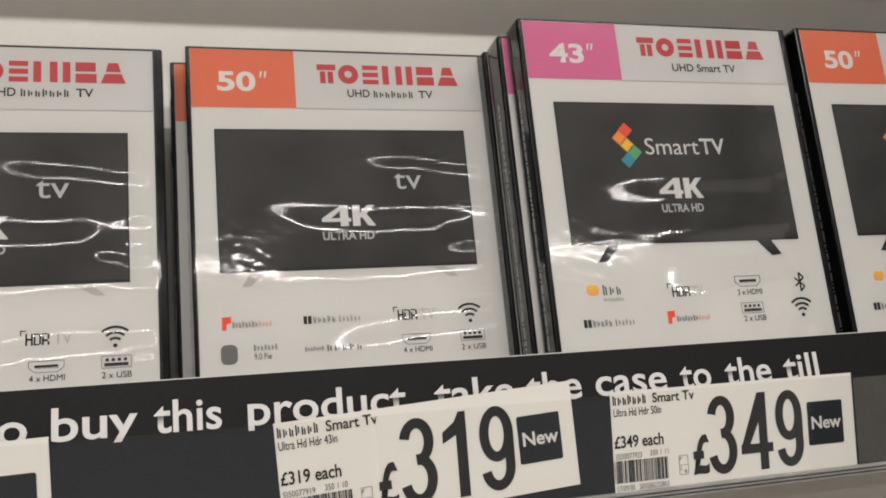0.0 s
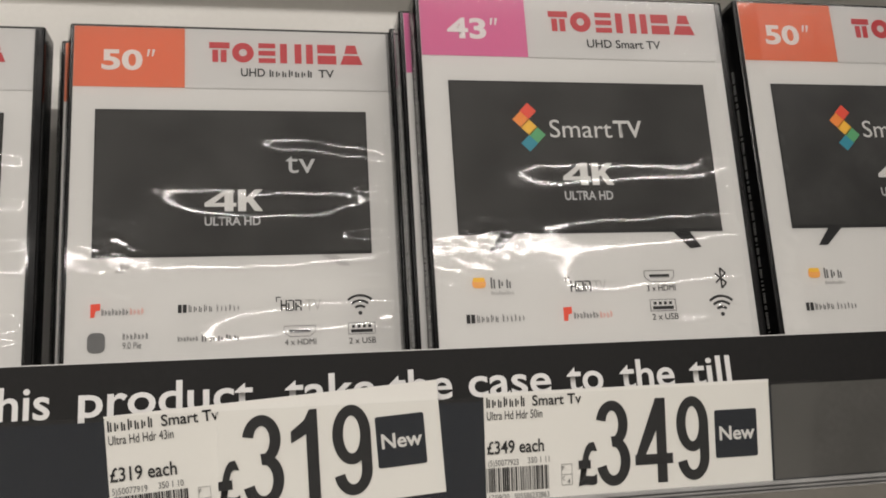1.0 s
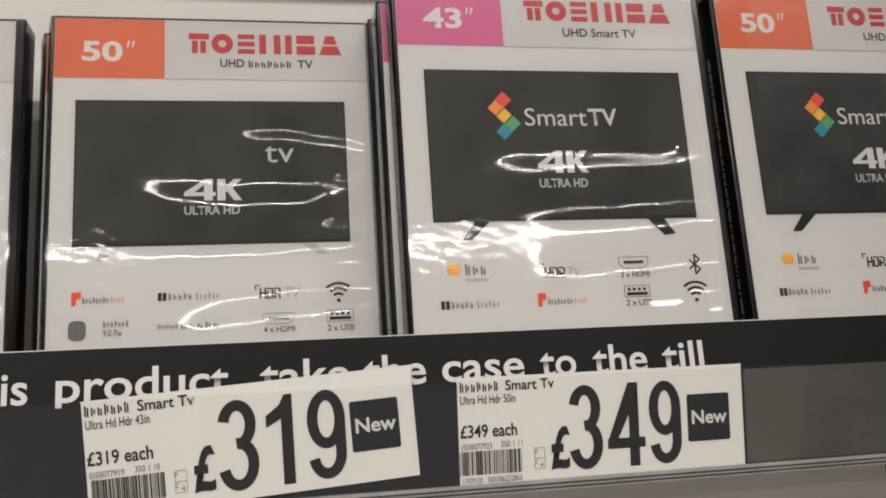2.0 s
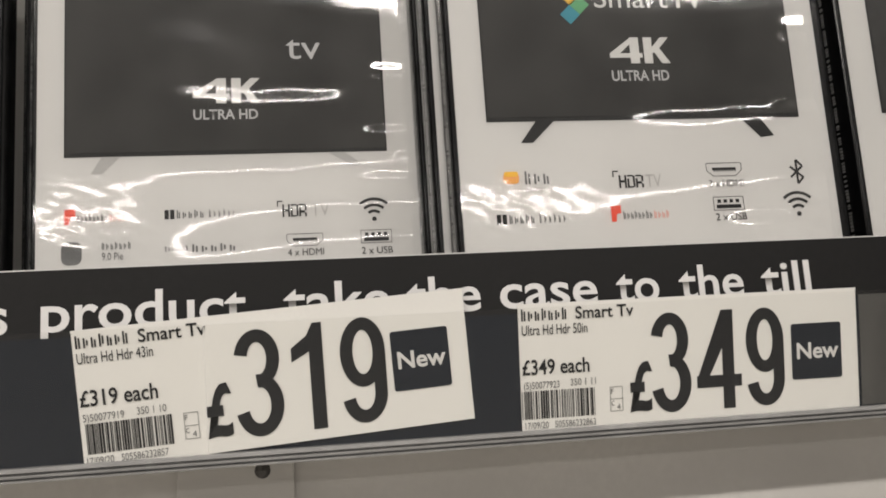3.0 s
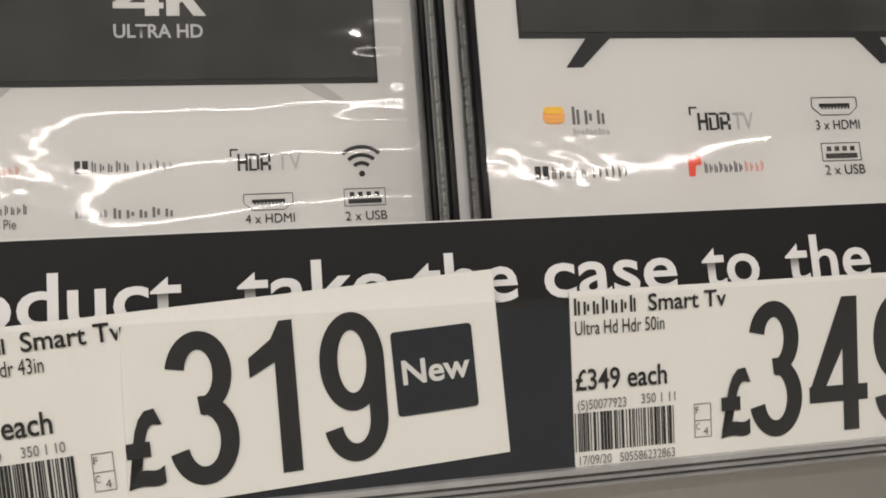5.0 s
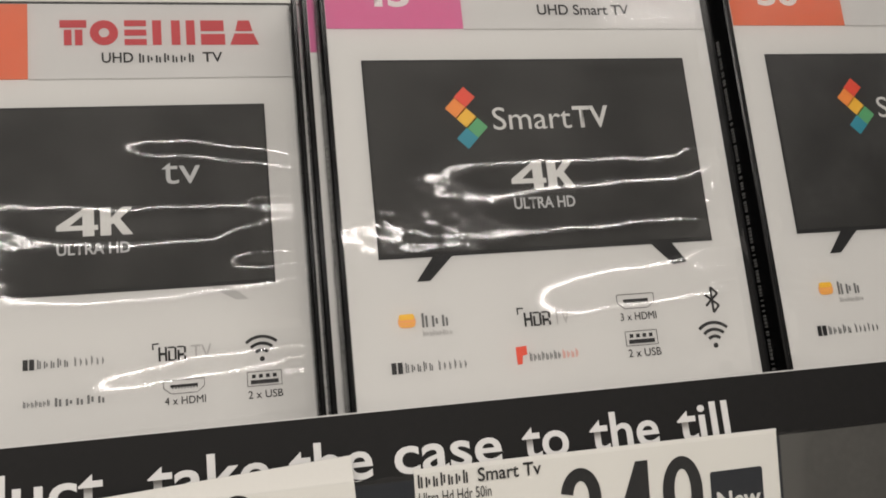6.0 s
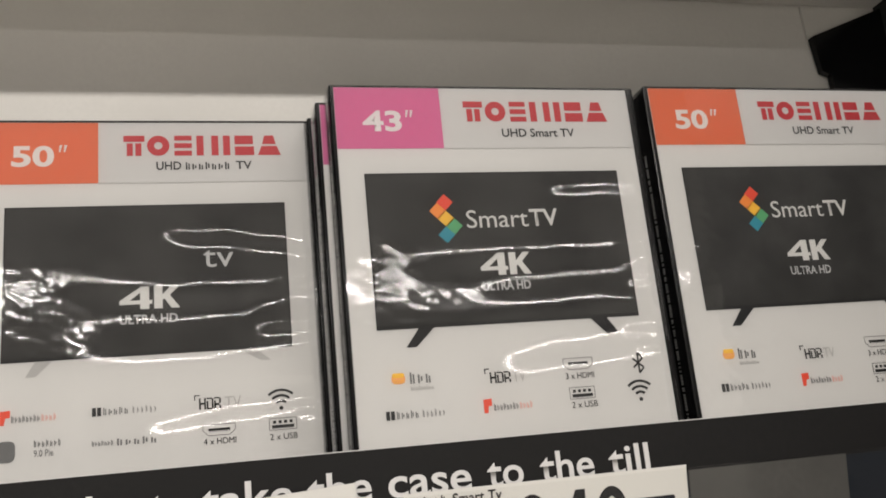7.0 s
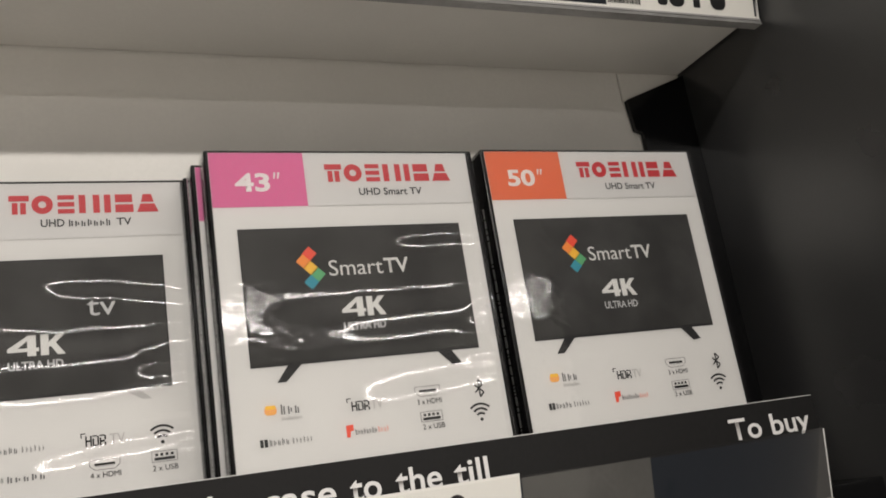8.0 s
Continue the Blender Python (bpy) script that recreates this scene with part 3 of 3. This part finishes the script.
    tv = part("television_picture", plate([rect(u0, u1, v0, v1)], y), SCREEN_EDGE, card, "dark printed television")
    part("screen", plate([rect(u0 + 0.0007, u1 - 0.0007, v0 + 0.0014, v1 - 0.0007)], y - 0.00014), SCREEN, card)
    leg = INK if smart else PALE_INK
    if smart:
        legs = [[(0.0275, v0), (0.0222, -0.1070), (0.0262, -0.1070), (0.0335, v0)], [(0.0975, v0), (0.1045, v0), (0.1087, -0.1062), (0.1040, -0.1068)]]
        for pts in legs:
            part("leg", plate([pts], y), leg, card)
    else:
        for pts in ([(0.0225, v0), (0.0285, v0), (0.0225, -0.1040), (0.0190, -0.1040)], [(0.0975, v0), (0.1035, v0), (0.1095, -0.1030), (0.1055, -0.1030)]):
            part("leg", plate([pts], y), leg, card)
    y2 = y - 0.00032
    if smart:
        for mat, cu, cv in ((SCARLET, 0.0425, -0.0505), (AMBER, 0.0394, -0.0540), (YELLOW, 0.0425, -0.0572), (GREEN, 0.0456, -0.0603), (TEAL, 0.0422, -0.0638)):
            part("logo_square", plate(squares([(cu, cv)], 0.0034), y2 + 0.0001), mat, card)
        lettering("Smart", 0.0508, 0.0765, -0.0613, 0.0072, y2, WHITE_INK, card)
        lettering("TV", 0.0772, 0.0893, -0.0613, 0.0072, y2, WHITE_INK, card, bold=0.02)
        part("lettering", plate(mark_4k(0.0545, 0.0752, -0.0808, -0.0718), y2 + 0.0001, lift=0.000008), WHITE_INK, card)
        lettering("ULTRA HD", 0.0545, 0.0742, -0.0868, 0.0036, y2, SILVER_INK, card, bold=0.02)
    else:
        lettering("tv", 0.0845, 0.0965, -0.0640, 0.0090, y2, SILVER_INK, card)
        part("lettering", plate(mark_4k(0.0525, 0.0752, -0.0800, -0.0710), y2 + 0.0001, lift=0.000008), WHITE_INK, card)
        lettering("ULTRA HD", 0.0525, 0.0742, -0.0858, 0.0036, y2, SILVER_INK, card, bold=0.02)
    # badges
    if smart:
        part("disc_mark", plate([rounded(0.0155, 0.0207, -0.1203, -0.1167, 0.0016)], y), DISC, card)
        part("disc_shine", plate([rounded(0.0158, 0.0204, -0.1180, -0.1163, 0.0008), rect(0.0160, 0.0204, -0.1191, -0.1189), rect(0.0160, 0.0204, -0.1199, -0.1197)], y - 0.0001), YELLOW, card)
        part("sound_name", plate(word_bars(3, 0.0225, 0.0315, -0.1205, -0.1163, 0.4), y), GREY_INK, card)
        part("sound_line", plate(word_bars(9, 0.0225, 0.0315, -0.1230, -0.1214), y), PALE_INK, card)
        part("lettering", plate(square_letters(0.0533, 0.0615, -0.1226, -0.1184), y, lift=0.000006), INK, card)
        part("corner_mark", plate([rect(0.0513, 0.0533, -0.1173, -0.1169), rect(0.0513, 0.0517, -0.1189, -0.1173)], y), INK, card)
        lettering("TV", 0.0623, 0.0675, -0.1226, 0.0042, y1, PALE_INK, card)
        part("port_mark", plate(connector(0.0835, 0.0955, -0.1195, -0.1153, "hdmi"), y), INK, card)
        lettering("3 x HDMI", 0.0838, 0.0956, -0.1232, 0.0023, y1, INK, card)
        part("rune_mark", plate(strokes([(0.1128, -0.1170), (0.1172, -0.1207), (0.1151, -0.1228), (0.1151, -0.1148), (0.1172, -0.1169), (0.1128, -0.1206)], 0.0007), y, lift=0.000006), INK, card)
        part("picture_mark", plate([rect(0.0125, 0.0139, -0.1332, -0.1300), rect(0.0143, 0.0157, -0.1332, -0.1300)], y), INK, card)
        part("picture_name", plate(word_bars(5, 0.0165, 0.0252, -0.1330, -0.1302, 0.42) + word_bars(6, 0.0262, 0.0355, -0.1330, -0.1302, 0.68), y), GREY_INK, card)
        part("tuner_mark", plate([[(0.0497, -0.1335), (0.0512, -0.1335), (0.0516, -0.1310), (0.0530, -0.1308), (0.0530, -0.1282), (0.0497, -0.1284)]], y), SCARLET, card)
        part("tuner_name", plate(word_bars(8, 0.0537, 0.0638, -0.1328, -0.1302, 0.4), y), GREY_INK, card)
        part("tuner_word", plate(word_bars(4, 0.0640, 0.0695, -0.1328, -0.1302, 0.45), y), SALMON, card)
        part("port_mark", plate(connector(0.0845, 0.0950, -0.1310, -0.1265, "usb"), y), INK, card)
        lettering("2 x USB", 0.0848, 0.0955, -0.1343, 0.0023, y1, INK, card)
        part("wireless_mark", plate(wifi(0.1140, -0.1338, 0.0082), y), INK, card)
    else:
        part("tuner_mark", plate([[(0.0107, -0.1210), (0.0122, -0.1210), (0.0126, -0.1185), (0.0142, -0.1183), (0.0142, -0.1157), (0.0107, -0.1159)]], y), SCARLET, card)
        part("tuner_name", plate(word_bars(8, 0.0147, 0.0248, -0.1203, -0.1177, 0.4), y), GREY_INK, card)
        part("tuner_word", plate(word_bars(4, 0.0250, 0.0305, -0.1203, -0.1177, 0.45), y), SALMON, card)
        part("picture_mark", plate([rect(0.0425, 0.0439, -0.1202, -0.1170), rect(0.0443, 0.0457, -0.1202, -0.1170)], y), INK, card)
        part("picture_name", plate(word_bars(5, 0.0465, 0.0560, -0.1200, -0.1172, 0.42) + word_bars(6, 0.0570, 0.0665, -0.1200, -0.1172, 0.68), y), GREY_INK, card)
        part("lettering", plate(square_letters(0.0813, 0.0895, -0.1207, -0.1163), y, lift=0.000006), INK, card)
        lettering("TV", 0.0910, 0.0972, -0.1207, 0.0044, y1, PALE_INK, card)
        part("corner_mark", plate([rect(0.0795, 0.0815, -0.1154, -0.1150), rect(0.0795, 0.0799, -0.1170, -0.1154)], y), INK, card)
        part("wireless_mark", plate(wifi(0.1125, -0.1232, 0.0082), y), INK, card)
        part("system_mark", plate([rounded(0.0098, 0.0162, -0.1345, -0.1268, 0.0022)], y), GREY_INK, card)
        part("system_name", plate(word_bars(7, 0.0225, 0.0322, -0.1297, -0.1272, 0.45), y), GREY_INK, card)
        lettering("9.0 Pie", 0.0225, 0.0292, -0.1332, 0.0024, y1, GREY_INK, card)
        part("sound_line", plate(word_bars(7, 0.0425, 0.0503, -0.1312, -0.1292, 0.4), y), GREY_INK, card)
        part("sound_name", plate(word_bars(5, 0.0513, 0.0665, -0.1316, -0.1290, 0.38), y), GREY_INK, card)
        part("port_mark", plate(connector(0.0825, 0.0945, -0.1308, -0.1268, "hdmi"), y), INK, card)
        lettering("4 x HDMI", 0.0826, 0.0948, -0.1342, 0.0023, y1, INK, card)
        part("port_mark", plate(connector(0.1075, 0.1182, -0.1308, -0.1262, "usb"), y), INK, card)
        lettering("2 x USB", 0.1076, 0.1183, -0.1345, 0.0023, y1, INK, card)
    part("sleeve", bm_film(seed, *wrinkle), FILM, c, "wrinkled clear plastic sleeve").visible_shadow = False
    return c


GLOSSY = "under a wrinkled clear sleeve"
tv_case(-0.0125, 0.3240, 1.668, "50", False, 1, (9, LOOSE), "black plastic case with orange-headed television card " + GLOSSY)
tv_case(-0.0190, 0.3390, 1.6675, "50", False, 2, None, "black plastic case standing behind an orange-headed one", printed=False)
tv_case(0.1225, 0.2880, 1.668, "43", True, 3, (8, SNUG), "black plastic case with pink-headed television card " + GLOSSY)
tv_case(0.1185, 0.3026, 1.6670, "43", True, 4, None, "black plastic case standing behind a pink-headed one", printed=False)
tv_case(0.1165, 0.3172, 1.6665, "43", True, 5, None, "black plastic case at the back of the pink-headed stack", printed=False)
tv_case(0.2584, 0.2855, 1.668, "50", True, 6, (2, FLAT), "black plastic case with orange-headed television card beside the side panel")
tv_case(-0.1537, 0.3240, 1.6660, "50", False, 7, (9, LOOSE), "black plastic case with television card in wrinkled clear sleeve")
